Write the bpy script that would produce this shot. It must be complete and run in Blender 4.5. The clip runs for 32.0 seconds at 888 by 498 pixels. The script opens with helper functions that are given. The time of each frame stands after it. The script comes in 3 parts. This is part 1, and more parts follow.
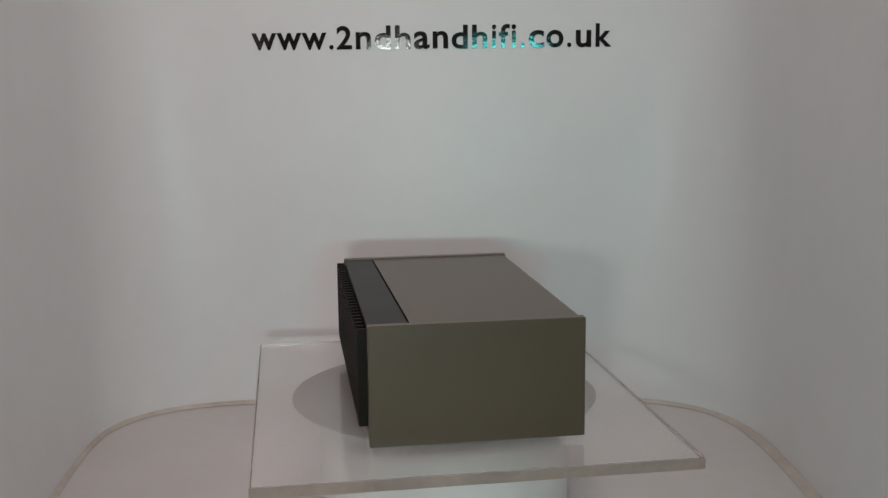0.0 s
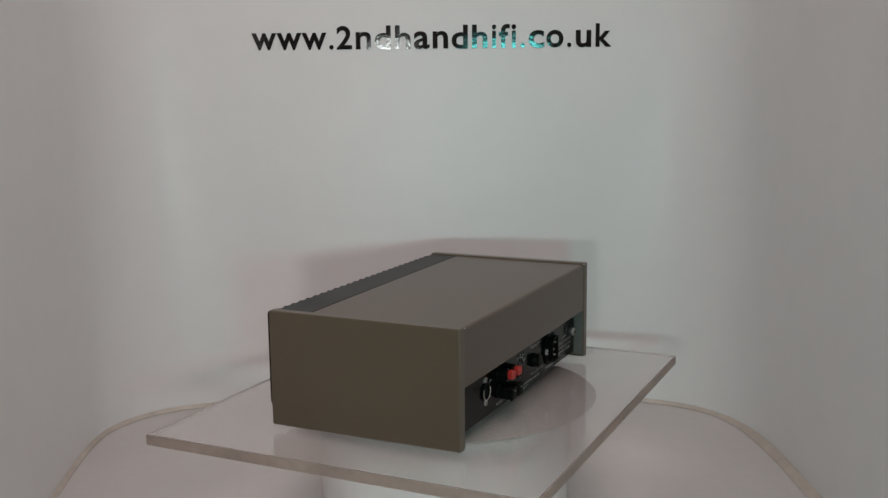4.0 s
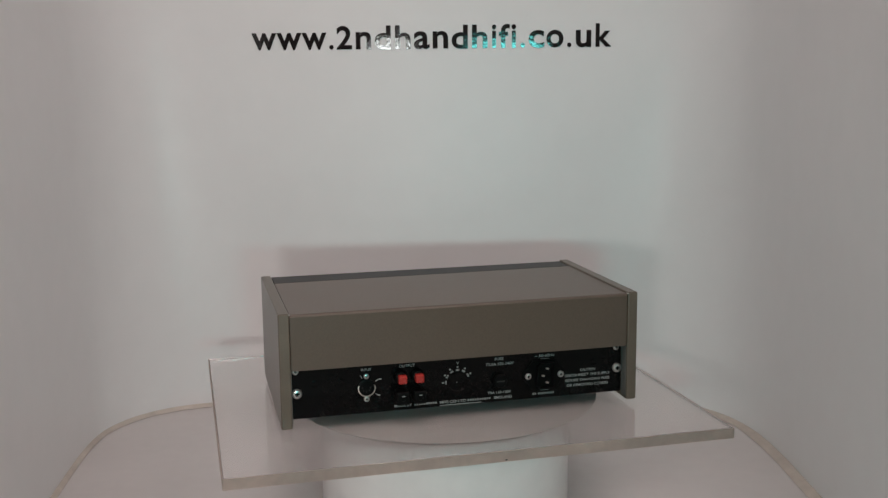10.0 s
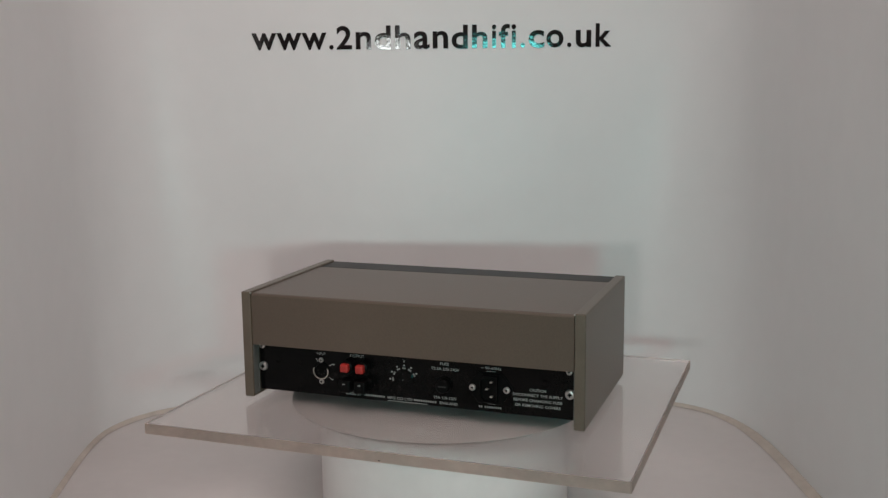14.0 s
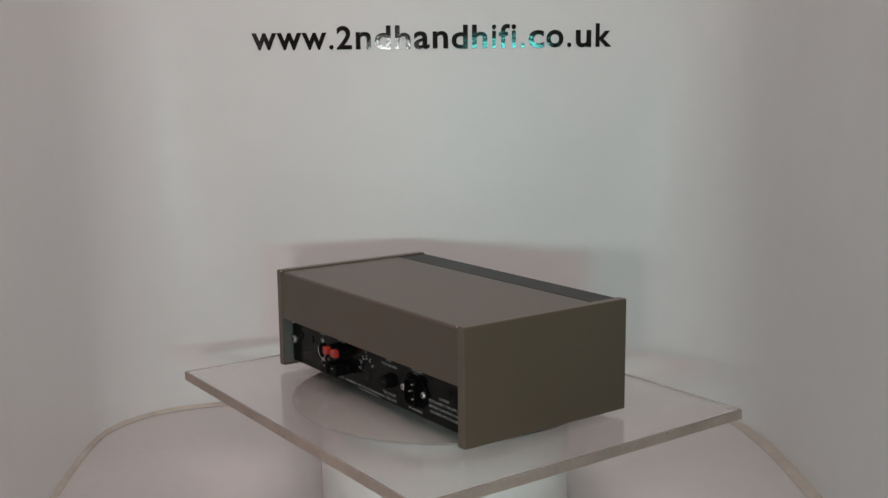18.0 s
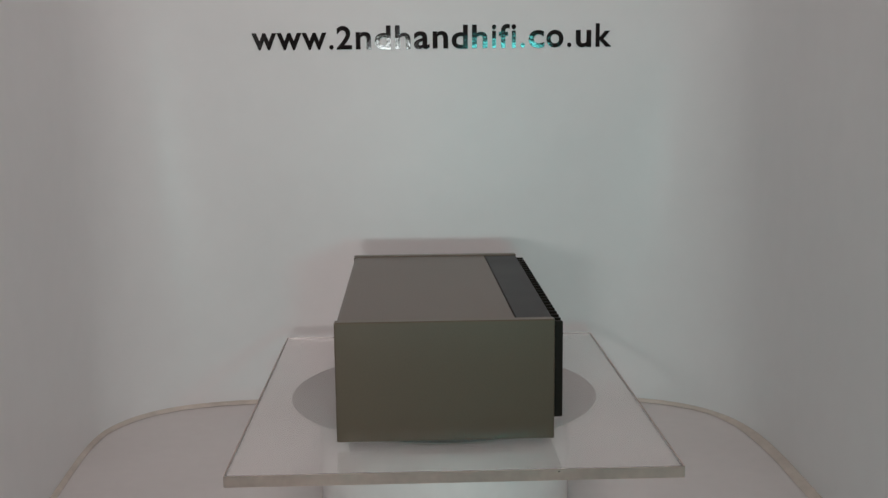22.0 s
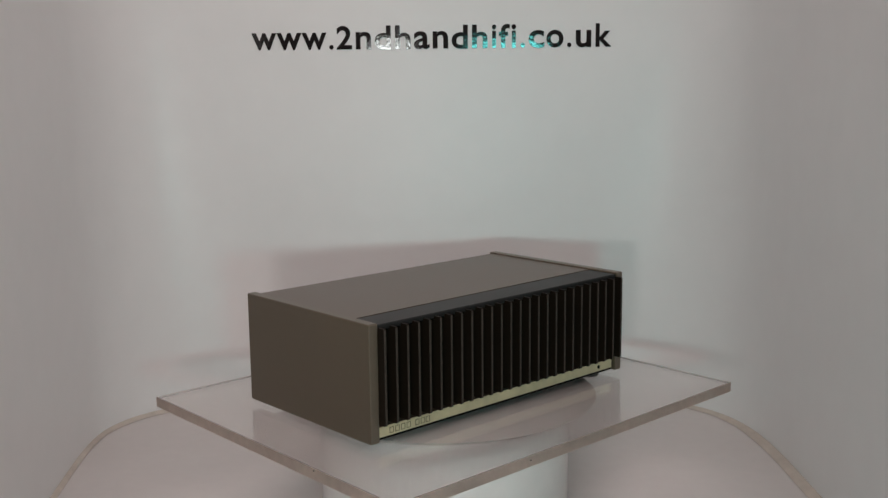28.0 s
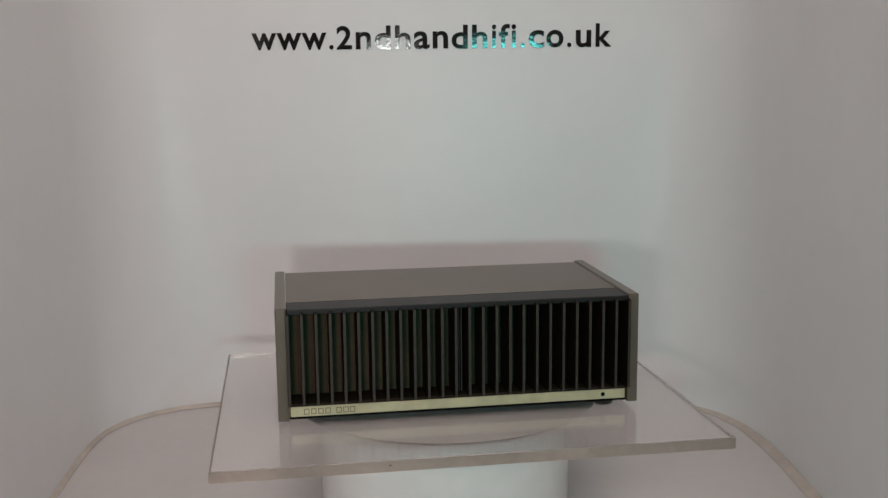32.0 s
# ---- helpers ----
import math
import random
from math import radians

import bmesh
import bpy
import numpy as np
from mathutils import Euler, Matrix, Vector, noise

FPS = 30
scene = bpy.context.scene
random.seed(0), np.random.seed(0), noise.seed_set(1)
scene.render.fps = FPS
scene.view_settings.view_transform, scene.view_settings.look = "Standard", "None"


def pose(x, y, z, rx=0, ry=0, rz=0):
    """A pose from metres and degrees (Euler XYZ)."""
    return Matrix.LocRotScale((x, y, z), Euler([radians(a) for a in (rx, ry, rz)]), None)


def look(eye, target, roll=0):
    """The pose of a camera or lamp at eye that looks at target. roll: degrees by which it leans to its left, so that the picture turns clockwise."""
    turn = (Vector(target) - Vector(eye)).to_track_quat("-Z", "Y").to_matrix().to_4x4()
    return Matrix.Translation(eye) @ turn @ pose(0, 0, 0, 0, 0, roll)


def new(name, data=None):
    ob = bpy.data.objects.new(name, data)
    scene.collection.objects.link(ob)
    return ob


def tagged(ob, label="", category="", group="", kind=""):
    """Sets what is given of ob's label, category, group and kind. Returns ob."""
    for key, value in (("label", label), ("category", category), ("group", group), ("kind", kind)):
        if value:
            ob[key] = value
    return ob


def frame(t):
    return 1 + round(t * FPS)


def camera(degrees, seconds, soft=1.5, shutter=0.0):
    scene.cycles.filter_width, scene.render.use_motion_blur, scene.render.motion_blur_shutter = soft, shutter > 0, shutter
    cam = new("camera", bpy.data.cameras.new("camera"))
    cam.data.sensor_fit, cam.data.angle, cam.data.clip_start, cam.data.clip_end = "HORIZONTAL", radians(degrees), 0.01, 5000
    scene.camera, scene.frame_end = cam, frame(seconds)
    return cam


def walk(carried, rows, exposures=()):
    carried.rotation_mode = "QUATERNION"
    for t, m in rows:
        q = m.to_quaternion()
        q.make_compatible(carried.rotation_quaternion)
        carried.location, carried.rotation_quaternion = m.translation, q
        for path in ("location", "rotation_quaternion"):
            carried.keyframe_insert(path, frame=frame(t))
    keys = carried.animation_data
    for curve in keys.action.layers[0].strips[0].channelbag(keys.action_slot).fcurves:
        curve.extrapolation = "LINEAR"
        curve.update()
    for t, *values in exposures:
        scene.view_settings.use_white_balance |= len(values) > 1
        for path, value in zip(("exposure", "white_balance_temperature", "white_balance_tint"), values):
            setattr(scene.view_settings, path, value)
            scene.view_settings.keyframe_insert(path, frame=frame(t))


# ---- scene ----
# The plan: the booth's floor is z = 0, the turning axis of the display stand is the z axis, the camera looks along +y.
ZP = 0.127          # height of the lower edge of the amplifier's side panels
Z_SHEET = ZP - 0.0056   # top face of the clear sheet

# ---- camera ----
cam = camera(46.0, 32.0, soft=1.4)
EYE = (0.0, -1.0296, ZP + 0.3099)
TILT = radians(9.377)
AIM = (EYE[0] + 0.0014 * math.cos(TILT), EYE[1] + math.cos(TILT), EYE[2] - math.sin(TILT))
CAMERA_POSE = look(EYE, AIM, roll=-0.615)
walk(cam, [(0.0, CAMERA_POSE), (32.0, CAMERA_POSE)],
     exposures=[(0.0, -0.15, 6370, 8.5), (2.0, -0.19, 6340, 8.3), (4.0, -0.10, 6430, 9.2), (6.0, -0.02, 6500, 10.0), (8.0, 0.03, 6500, 10.2), (12.0, 0.02, 6500, 10.2),
                (17.0, -0.01, 6500, 10.0), (19.0, -0.05, 6460, 9.5), (21.0, -0.14, 6370, 8.7), (23.0, -0.20, 6340, 8.3), (25.0, -0.13, 6420, 9.1),
                (28.0, 0.0, 6500, 10.0), (32.0, 0.02, 6500, 10.0)])

# ---- light ----
world = bpy.data.worlds.new("world")
scene.world = world
world.use_nodes = True
world.node_tree.nodes["Background"].inputs["Color"].default_value = (1.0, 0.97, 0.94, 1)
world.node_tree.nodes["Background"].inputs["Strength"].default_value = 0.02


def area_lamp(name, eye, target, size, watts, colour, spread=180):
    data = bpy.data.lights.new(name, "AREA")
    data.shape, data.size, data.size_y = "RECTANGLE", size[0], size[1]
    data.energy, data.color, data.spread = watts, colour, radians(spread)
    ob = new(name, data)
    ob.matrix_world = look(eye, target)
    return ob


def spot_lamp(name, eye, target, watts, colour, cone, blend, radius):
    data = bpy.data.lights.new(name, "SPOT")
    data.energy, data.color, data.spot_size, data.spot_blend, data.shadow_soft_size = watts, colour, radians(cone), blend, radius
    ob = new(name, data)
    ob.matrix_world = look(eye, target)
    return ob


# warm ceiling and room light, with an added side fill; two cool lamps below the lens, which cast the faint pink shadows
# on the wall;
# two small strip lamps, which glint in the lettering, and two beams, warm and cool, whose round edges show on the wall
area_lamp("ceiling_lamp", (0.0, -0.50, 1.55), (0.0, -0.10, 0.2), (0.9, 0.6), 4.8, (1.0, 0.85, 0.83))
# unseen fill, added to brighten and warm the left wall
area_lamp("warm_side_fill", (0.75, -0.9, 1.5), (-0.25, 0.1, 0.25), (0.5, 0.6), 3.6, (1.0, 0.79, 0.77))
area_lamp("room_lamp", (-0.15, -1.40, 1.68), (0.0, 0.2, 0.20), (1.2, 0.4), 5.5, (1.0, 0.82, 0.78))
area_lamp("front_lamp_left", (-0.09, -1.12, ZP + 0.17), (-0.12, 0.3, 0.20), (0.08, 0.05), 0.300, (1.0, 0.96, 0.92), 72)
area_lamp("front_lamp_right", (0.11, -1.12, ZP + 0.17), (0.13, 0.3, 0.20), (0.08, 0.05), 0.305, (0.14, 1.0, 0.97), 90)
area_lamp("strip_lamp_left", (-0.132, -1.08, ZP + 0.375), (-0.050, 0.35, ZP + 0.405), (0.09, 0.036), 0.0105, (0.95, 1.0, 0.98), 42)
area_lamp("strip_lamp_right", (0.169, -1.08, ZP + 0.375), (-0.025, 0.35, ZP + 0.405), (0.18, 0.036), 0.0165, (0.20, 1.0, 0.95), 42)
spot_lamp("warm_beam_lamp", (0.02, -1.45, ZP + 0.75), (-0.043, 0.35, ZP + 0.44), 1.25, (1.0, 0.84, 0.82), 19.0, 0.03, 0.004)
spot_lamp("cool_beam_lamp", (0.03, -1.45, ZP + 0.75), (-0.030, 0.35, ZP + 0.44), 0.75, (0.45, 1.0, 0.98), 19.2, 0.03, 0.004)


# ---- materials ----
def material(name, base, rough=0.5, metal=0.0, spec=0.5, grain=0.06, scale=60.0, bump=0.0, bump_scale=400.0,
             stain=0.05, stain_scale=4.0, coat=0.0, rough_var=0.06):
    """A procedural surface: base colour varied by a fine grain and a broad stain, roughness varied, a fine relief."""
    m = bpy.data.materials.new(name)
    m.use_nodes = True
    n, ln = m.node_tree.nodes, m.node_tree.links
    b = n["Principled BSDF"]
    b.inputs["Roughness"].default_value, b.inputs["Metallic"].default_value = rough, metal
    b.inputs["Specular IOR Level"].default_value, b.inputs["Coat Weight"].default_value = spec, coat
    tc = n.new("ShaderNodeTexCoord")
    fine, broad = n.new("ShaderNodeTexNoise"), n.new("ShaderNodeTexNoise")
    fine.inputs["Scale"].default_value, fine.inputs["Detail"].default_value = scale, 4
    broad.inputs["Scale"].default_value, broad.inputs["Detail"].default_value = stain_scale, 3
    for tex in (fine, broad):
        ln.new(tc.outputs["Object"], tex.inputs["Vector"])

    def value(tex, amount):
        r = n.new("ShaderNodeMapRange")
        r.inputs["From Min"].default_value, r.inputs["From Max"].default_value = 0.3, 0.7
        r.inputs["To Min"].default_value, r.inputs["To Max"].default_value = 1 - amount, 1 + amount
        ln.new(tex.outputs["Fac"], r.inputs["Value"])
        return r.outputs["Result"]

    mul = n.new("ShaderNodeMath")
    mul.operation = "MULTIPLY"
    ln.new(value(fine, grain), mul.inputs[0])
    ln.new(value(broad, stain), mul.inputs[1])
    col = n.new("ShaderNodeVectorMath")
    col.operation = "SCALE"
    col.inputs[0].default_value = base
    ln.new(mul.outputs[0], col.inputs["Scale"])
    ln.new(col.outputs["Vector"], b.inputs["Base Color"])
    rv = n.new("ShaderNodeMath")
    rv.operation = "MULTIPLY"
    rv.inputs[1].default_value = rough
    ln.new(value(broad, rough_var), rv.inputs[0])
    ln.new(rv.outputs[0], b.inputs["Roughness"])
    if bump:
        tex, bp = n.new("ShaderNodeTexNoise"), n.new("ShaderNodeBump")
        tex.inputs["Scale"].default_value, tex.inputs["Detail"].default_value = bump_scale, 3
        bp.inputs["Strength"].default_value, bp.inputs["Distance"].default_value = bump, 0.001
        ln.new(tc.outputs["Object"], tex.inputs["Vector"])
        ln.new(tex.outputs["Fac"], bp.inputs["Height"])
        ln.new(bp.outputs["Normal"], b.inputs["Normal"])
    return m


WALL = material("white_laminate", (0.77, 0.77, 0.77), rough=0.36, spec=0.4, grain=0.01, scale=30, stain=0.02, stain_scale=3, bump=0.05, bump_scale=25)
FLOOR = material("white_board", (0.60, 0.575, 0.565), rough=0.45, grain=0.015, stain=0.04, stain_scale=5, bump=0.05, bump_scale=60)
TRIM = material("beige_sealant", (0.53, 0.475, 0.42), rough=0.6, grain=0.08, stain=0.12, stain_scale=12, bump=0.2, bump_scale=200)
ROOM = material("room_paint", (0.50, 0.46, 0.43), rough=0.8, grain=0.03, stain=0.05, stain_scale=1.5)
VINYL = material("black_vinyl", (0.008, 0.007, 0.008), rough=0.05, spec=1.0, grain=0.1, stain=0.1, stain_scale=20, bump=0.055, bump_scale=260)
TAUPE = material("taupe_paint", (0.096, 0.071, 0.046), rough=0.32, spec=0.5, grain=0.05, scale=900, stain=0.05, stain_scale=9, bump=0.05, bump_scale=1800, coat=0.05, rough_var=0.03)
TAUPE_COVER = material("taupe_cover_paint", (0.108, 0.079, 0.060), rough=0.34, spec=0.42, grain=0.06, scale=700, stain=0.06, stain_scale=7, bump=0.08, bump_scale=1600, rough_var=0.04)
TAUPE_EDGE = material("pale_taupe_edge", (0.122, 0.094, 0.070), rough=0.4, grain=0.06, scale=500, stain=0.1, stain_scale=30)
ANODISED = material("dark_anodised_metal", (0.022, 0.021, 0.021), rough=0.42, metal=0.0, spec=0.16, grain=0.06, scale=700, stain=0.08, stain_scale=14)
# paler brown of the fins' front edges and the end ribs
FIN_EDGE = material("brown_fin_edge", (0.044, 0.035, 0.029), rough=0.5, spec=0.2, grain=0.12, scale=300, stain=0.2, stain_scale=40)
# brown darkened so the colour holds the shade of the deep gaps
FIN = material("shaded_brown_fin_paint", (0.0125, 0.0084, 0.0056), rough=0.5, spec=0.12, grain=0.1, scale=400, stain=0.12, stain_scale=25, bump=0.05, bump_scale=900)
SILL = material("dark_brown_sill_paint", (0.030, 0.021, 0.015), rough=0.6, spec=0.05, grain=0.1, scale=300, stain=0.15, stain_scale=20)
FIN_BACK = material("brown_heatsink_plate", (0.088, 0.058, 0.037), rough=0.6, spec=0.03, grain=0.1, scale=300, stain=0.15, stain_scale=20)
BLACK = material("black_satin_panel", (0.0036, 0.0034, 0.0034), rough=0.16, spec=0.13, grain=0.12, scale=500, stain=0.15, stain_scale=18, bump=0.04, bump_scale=900)
PLASTIC = material("black_plastic", (0.0030, 0.0030, 0.0030), rough=0.42, spec=0.08, grain=0.1, scale=300, stain=0.1, stain_scale=30)
RUBBER = material("black_rubber", (0.02, 0.019, 0.018), rough=0.75, grain=0.15, scale=400, stain=0.1)
RED = material("red_plastic", (0.40, 0.028, 0.022), rough=0.35, grain=0.06, scale=300, stain=0.08, stain_scale=60)
CHAMPAGNE = material("champagne_anodised_strip", (0.61, 0.53, 0.34), rough=0.42, metal=0.15, grain=0.07, scale=90, stain=0.10, stain_scale=38)
STEEL = material("zinc_steel", (0.55, 0.54, 0.52), rough=0.34, metal=0.9, grain=0.08, scale=500, stain=0.15, stain_scale=80)
FLANGE = material("dull_flange_metal", (0.17, 0.18, 0.17), rough=0.5, metal=0.6, grain=0.08, scale=300, stain=0.15, stain_scale=60)
PRIMER = material("grey_primer", (0.125, 0.125, 0.115), rough=0.5, grain=0.06, scale=400, stain=0.08, stain_scale=20)
BRASS = material("nickel_pin", (0.75, 0.72, 0.66), rough=0.3, metal=0.9, grain=0.05, stain=0.1, stain_scale=60)
PRINT = material("white_print", (0.32, 0.32, 0.31), rough=0.6, grain=0.2, scale=900, stain=0.15, stain_scale=60)
DARK_PRINT = material("dark_print", (0.10, 0.09, 0.06), rough=0.6, grain=0.2, scale=900, stain=0.1)
PLATTER = material("grey_platter", (0.305, 0.284, 0.272), rough=0.55, grain=0.03, scale=120, stain=0.05, stain_scale=12)
DRUM = material("white_drum", (0.74, 0.73, 0.72), rough=0.4, grain=0.02, stain=0.03, stain_scale=8)


def acrylic():
    m = bpy.data.materials.new("clear_acrylic")
    m.use_nodes = True
    n, ln = m.node_tree.nodes, m.node_tree.links
    b = n["Principled BSDF"]
    b.inputs["Base Color"].default_value = (0.93, 0.90, 0.89, 1)
    b.inputs["Transmission Weight"].default_value, b.inputs["IOR"].default_value = 0.92, 1.49
    tc, tex, r = n.new("ShaderNodeTexCoord"), n.new("ShaderNodeTexNoise"), n.new("ShaderNodeMapRange")
    tex.inputs["Scale"].default_value, tex.inputs["Detail"].default_value = 18, 5
    r.inputs["To Min"].default_value, r.inputs["To Max"].default_value = 0.09, 0.16
    ln.new(tc.outputs["Object"], tex.inputs["Vector"])
    ln.new(tex.outputs["Fac"], r.inputs["Value"])
    ln.new(r.outputs["Result"], b.inputs["Roughness"])
    return m


ACRYLIC = acrylic()
SAWN = material("sawn_acrylic_edge", (0.74, 0.62, 0.555), rough=0.5, grain=0.08, scale=120, stain=0.12, stain_scale=14, bump=0.15, bump_scale=300)
SAWN.node_tree.nodes["Principled BSDF"].inputs["Transmission Weight"].default_value = 0.72


# ---- building helpers ----
def mesh_of(name, bm, mat, smooth=False):
    me = bpy.data.meshes.new(name)
    bmesh.ops.recalc_face_normals(bm, faces=bm.faces[:])
    bm.to_mesh(me)
    bm.free()
    me.materials.append(mat)
    if smooth:
        for poly in me.polygons:
            poly.use_smooth = True
        me.set_sharp_from_angle(angle=radians(35))
    return me


def part(name, bm, mat, parent=None, label="", smooth=False):
    """Links a bmesh as one mesh object, under a thing or a part."""
    ob = new(name, mesh_of(name, bm, mat, smooth))
    ob.parent = parent
    return tagged(ob, label)


def empty(name, m):
    ob = new(name)
    ob.empty_display_size = 0.05
    ob.matrix_world = m
    return ob


def box(x0, x1, y0, y1, z0, z1, bevel=0.0, segments=2, bm=None):
    own = bm is None
    b = bmesh.new()
    bmesh.ops.create_cube(b, size=1.0, matrix=Matrix.LocRotScale(
        ((x0 + x1) / 2, (y0 + y1) / 2, (z0 + z1) / 2), None, (x1 - x0, y1 - y0, z1 - z0)))
    if bevel:
        bmesh.ops.bevel(b, geom=b.edges[:], offset=bevel, segments=segments, affect="EDGES", profile=0.5)
    if own:
        return b
    merge(bm, b)
    return bm


def merge(bm, other):
    me = bpy.data.meshes.new("tmp")
    other.to_mesh(me)
    other.free()
    bm.from_mesh(me)
    bpy.data.meshes.remove(me)
    return bm


def lathe(profile, m=None, sides=32, closed=False):
    """Turns (radius, height) pairs round the z axis; m places the result."""
    bm = bmesh.new()
    rings = []
    for r, z in profile:
        if r < 1e-6:
            rings.append([bm.verts.new((0, 0, z))])
        else:
            rings.append([bm.verts.new((r * math.cos(2 * math.pi * k / sides), r * math.sin(2 * math.pi * k / sides), z)) for k in range(sides)])
    pairs = list(zip(rings, rings[1:])) + ([(rings[-1], rings[0])] if closed else [])
    for a, b in pairs:
        for k in range(sides):
            q = [a[k % len(a)], a[(k + 1) % len(a)], b[(k + 1) % len(b)], b[k % len(b)]]
            q = list(dict.fromkeys(q))
            if len(q) > 2:
                bm.faces.new(q)
    if m is not None:
        bmesh.ops.transform(bm, matrix=m, verts=bm.verts[:])
    return bm


def glyphs(text, size, depth=0.0, offset=0.0, align="CENTER"):
    """A mesh of the text in the built-in font, in the xy plane, facing +z."""
    cu = bpy.data.curves.new("text", "FONT")
    cu.body, cu.size, cu.extrude, cu.offset, cu.align_x, cu.resolution_u = text, size, depth, offset, align, 4
    ob = new("text", cu)
    bpy.context.view_layer.update()
    me = bpy.data.meshes.new_from_object(ob.evaluated_get(bpy.context.evaluated_depsgraph_get()))
    bpy.data.objects.remove(ob)
    bpy.data.curves.remove(cu)
    bm = bmesh.new()
    bm.from_mesh(me)
    bpy.data.meshes.remove(me)
    return bm


# ---- the booth ----
BACK = 0.35


def bend(x, z):
    """Half width and squareness of the wall's bend, for the left or the right half, at the height z."""
    up = min(max(z / 0.42, 0.0), 1.0)
    return (0.436, 4.8 + 3.2 * up) if x < 0 else (0.388, 4.2 + 2.4 * up)


def wall_line(z=0.0):
    """The curved line of the booth's wall: two straight sides and a rounded back, from the near left to the near right."""
    pts = []
    n = 96
    for k in range(n + 1):
        a = math.pi - math.pi * k / n
        c, s = math.cos(a), math.sin(a)
        ax, e = bend(c, z)
        pts.append((math.copysign(abs(c) ** (2 / e), c) * ax, abs(s) ** (2 / e) * BACK))
    left = [(pts[0][0] + 0.03 * k / 10, -0.55 * k / 10) for k in range(10, 0, -1)]
    right = [(pts[-1][0] + 0.01 * k / 10, -0.55 * k / 10) for k in range(1, 11)]
    line = left + pts + right
    return [(x + 0.10 * (0.22 - max(y, -0.25)) if x < 0 and y < 0.22 else x, y) for x, y in line]


def wall_back(x, z):
    """The wall's y at x and z, near the middle of the back."""
    a, e = bend(x, z)
    return BACK * (1 - abs(x / a) ** e) ** (1 / e)


def build_wall():
    """The bent sheet, 6 mm thick, its bend a little squarer towards the top."""
    bm = bmesh.new()
    heights = [0.95 * k / 24 for k in range(25)]
    skins = []
    for out in (0.0, 0.006):
        rows = []
        for z in heights:
            line = wall_line(z)
            row = []
            for k, (x, y) in enumerate(line):
                (xa, ya), (xb, yb) = line[max(k - 1, 0)], line[min(k + 1, len(line) - 1)]
                t = Vector((xb - xa, yb - ya)).normalized()
                row.append(bm.verts.new((x - t.y * out, y + t.x * out, z)))
            rows.append(row)
        skins.append(rows)
        for a, b in zip(rows, rows[1:]):
            for k in range(len(a) - 1):
                bm.faces.new((a[k], a[k + 1], b[k + 1], b[k]))
    inner, outer = skins
    for k in range(len(inner[0]) - 1):
        for h in (0, -1):
            bm.faces.new((inner[h][k], inner[h][k + 1], outer[h][k + 1], outer[h][k]))
    for h in range(len(heights) - 1):
        for k in (0, -1):
            bm.faces.new((inner[h][k], inner[h + 1][k], outer[h + 1][k], outer[h][k]))
    return bm


def sweep(line, section):
    """Carries a closed section of (outward, height) pairs along a line; a section may be a function of the step's share."""
    bm = bmesh.new()
    rows = []
    for k, (x, y) in enumerate(line):
        (xa, ya), (xb, yb) = line[max(k - 1, 0)], line[min(k + 1, len(line) - 1)]
        t = Vector((xb - xa, yb - ya)).normalized()
        out = Vector((-t.y, t.x))
        sec = section(k / (len(line) - 1)) if callable(section) else section
        rows.append([bm.verts.new((x + out.x * o, y + out.y * o, z)) for o, z in sec])
    for a, b in zip(rows, rows[1:]):
        for k in range(len(a)):
            bm.faces.new((a[k], a[(k + 1) % len(a)], b[(k + 1) % len(b)], b[k]))
    bm.faces.new(rows[0])
    bm.faces.new(rows[-1])
    return bm


def build_booth():
    line = wall_line()
    ob = part("wall_booth", build_wall(), WALL, smooth=True)
    tagged(ob, "curved glossy white laminate wall of the display booth", "wall", kind="structure")
    bm = box(-0.75, 0.75, -1.6, 0.6, -0.03, 0.0, 0.002)
    tagged(part("floor", bm, FLOOR), "white painted board floor of the booth", "floor", kind="structure")

    def bead(s):
        w = 0.005 if s < 0.5 else 0.004 + 0.007 * min(max((s - 0.74) / 0.10, 0.0), 1.0)
        return [(-w, 0.0005), (-w * 0.7, 0.003), (-0.0003, 0.005), (-0.0003, 0.0005)]
    tagged(part("trim", sweep(line, bead), TRIM, smooth=True), "beige sealant bead where wall meets floor", "trim", kind="structure")
    # the room round the booth, never in view
    bm = bmesh.new()
    for args in ((-1.9, 1.9, 1.5, 1.6, -0.03, 1.8), (-1.9, 1.9, -2.5, -2.4, -0.03, 1.8), (-1.9, -1.8, -2.4, 1.5, -0.03, 1.8), (1.8, 1.9, -2.4, 1.5, -0.03, 1.8)):
        box(*args, bm=bm)
    tagged(part("wall_room", bm, ROOM), "plain painted room walls round the booth", "wall", kind="structure")
    tagged(part("ceiling", box(-1.9, 1.9, -2.5, 1.6, 1.8, 1.9), ROOM), "plain painted ceiling", "ceiling", kind="structure")
    tagged(part("ground", box(-1.9, 1.9, -2.5, 1.6, -0.13, -0.031), ROOM), "plain room ground under the booth", "floor", kind="structure")


# advance, left edge, width and height of each letter's shape, in shares of the letter size
SHAPES = {"w": (0.778, 0.004, 0.770, 0.519), ".": (0.278, 0.072, 0.137, 0.140), "2": (0.556, 0.026, 0.480, 0.716), "n": (0.611, 0.066, 0.479, 0.531),
          "d": (0.611, 0.041, 0.504, 0.728), "h": (0.611, 0.066, 0.479, 0.716), "a": (0.556, 0.036, 0.490, 0.543), "i": (0.278, 0.072, 0.137, 0.716),
          "f": (0.333, 0.012, 0.338, 0.728), "c": (0.556, 0.042, 0.490, 0.543), "o": (0.611, 0.040, 0.531, 0.543), "u": (0.611, 0.066, 0.479, 0.531),
          "k": (0.556, 0.067, 0.488, 0.716)}


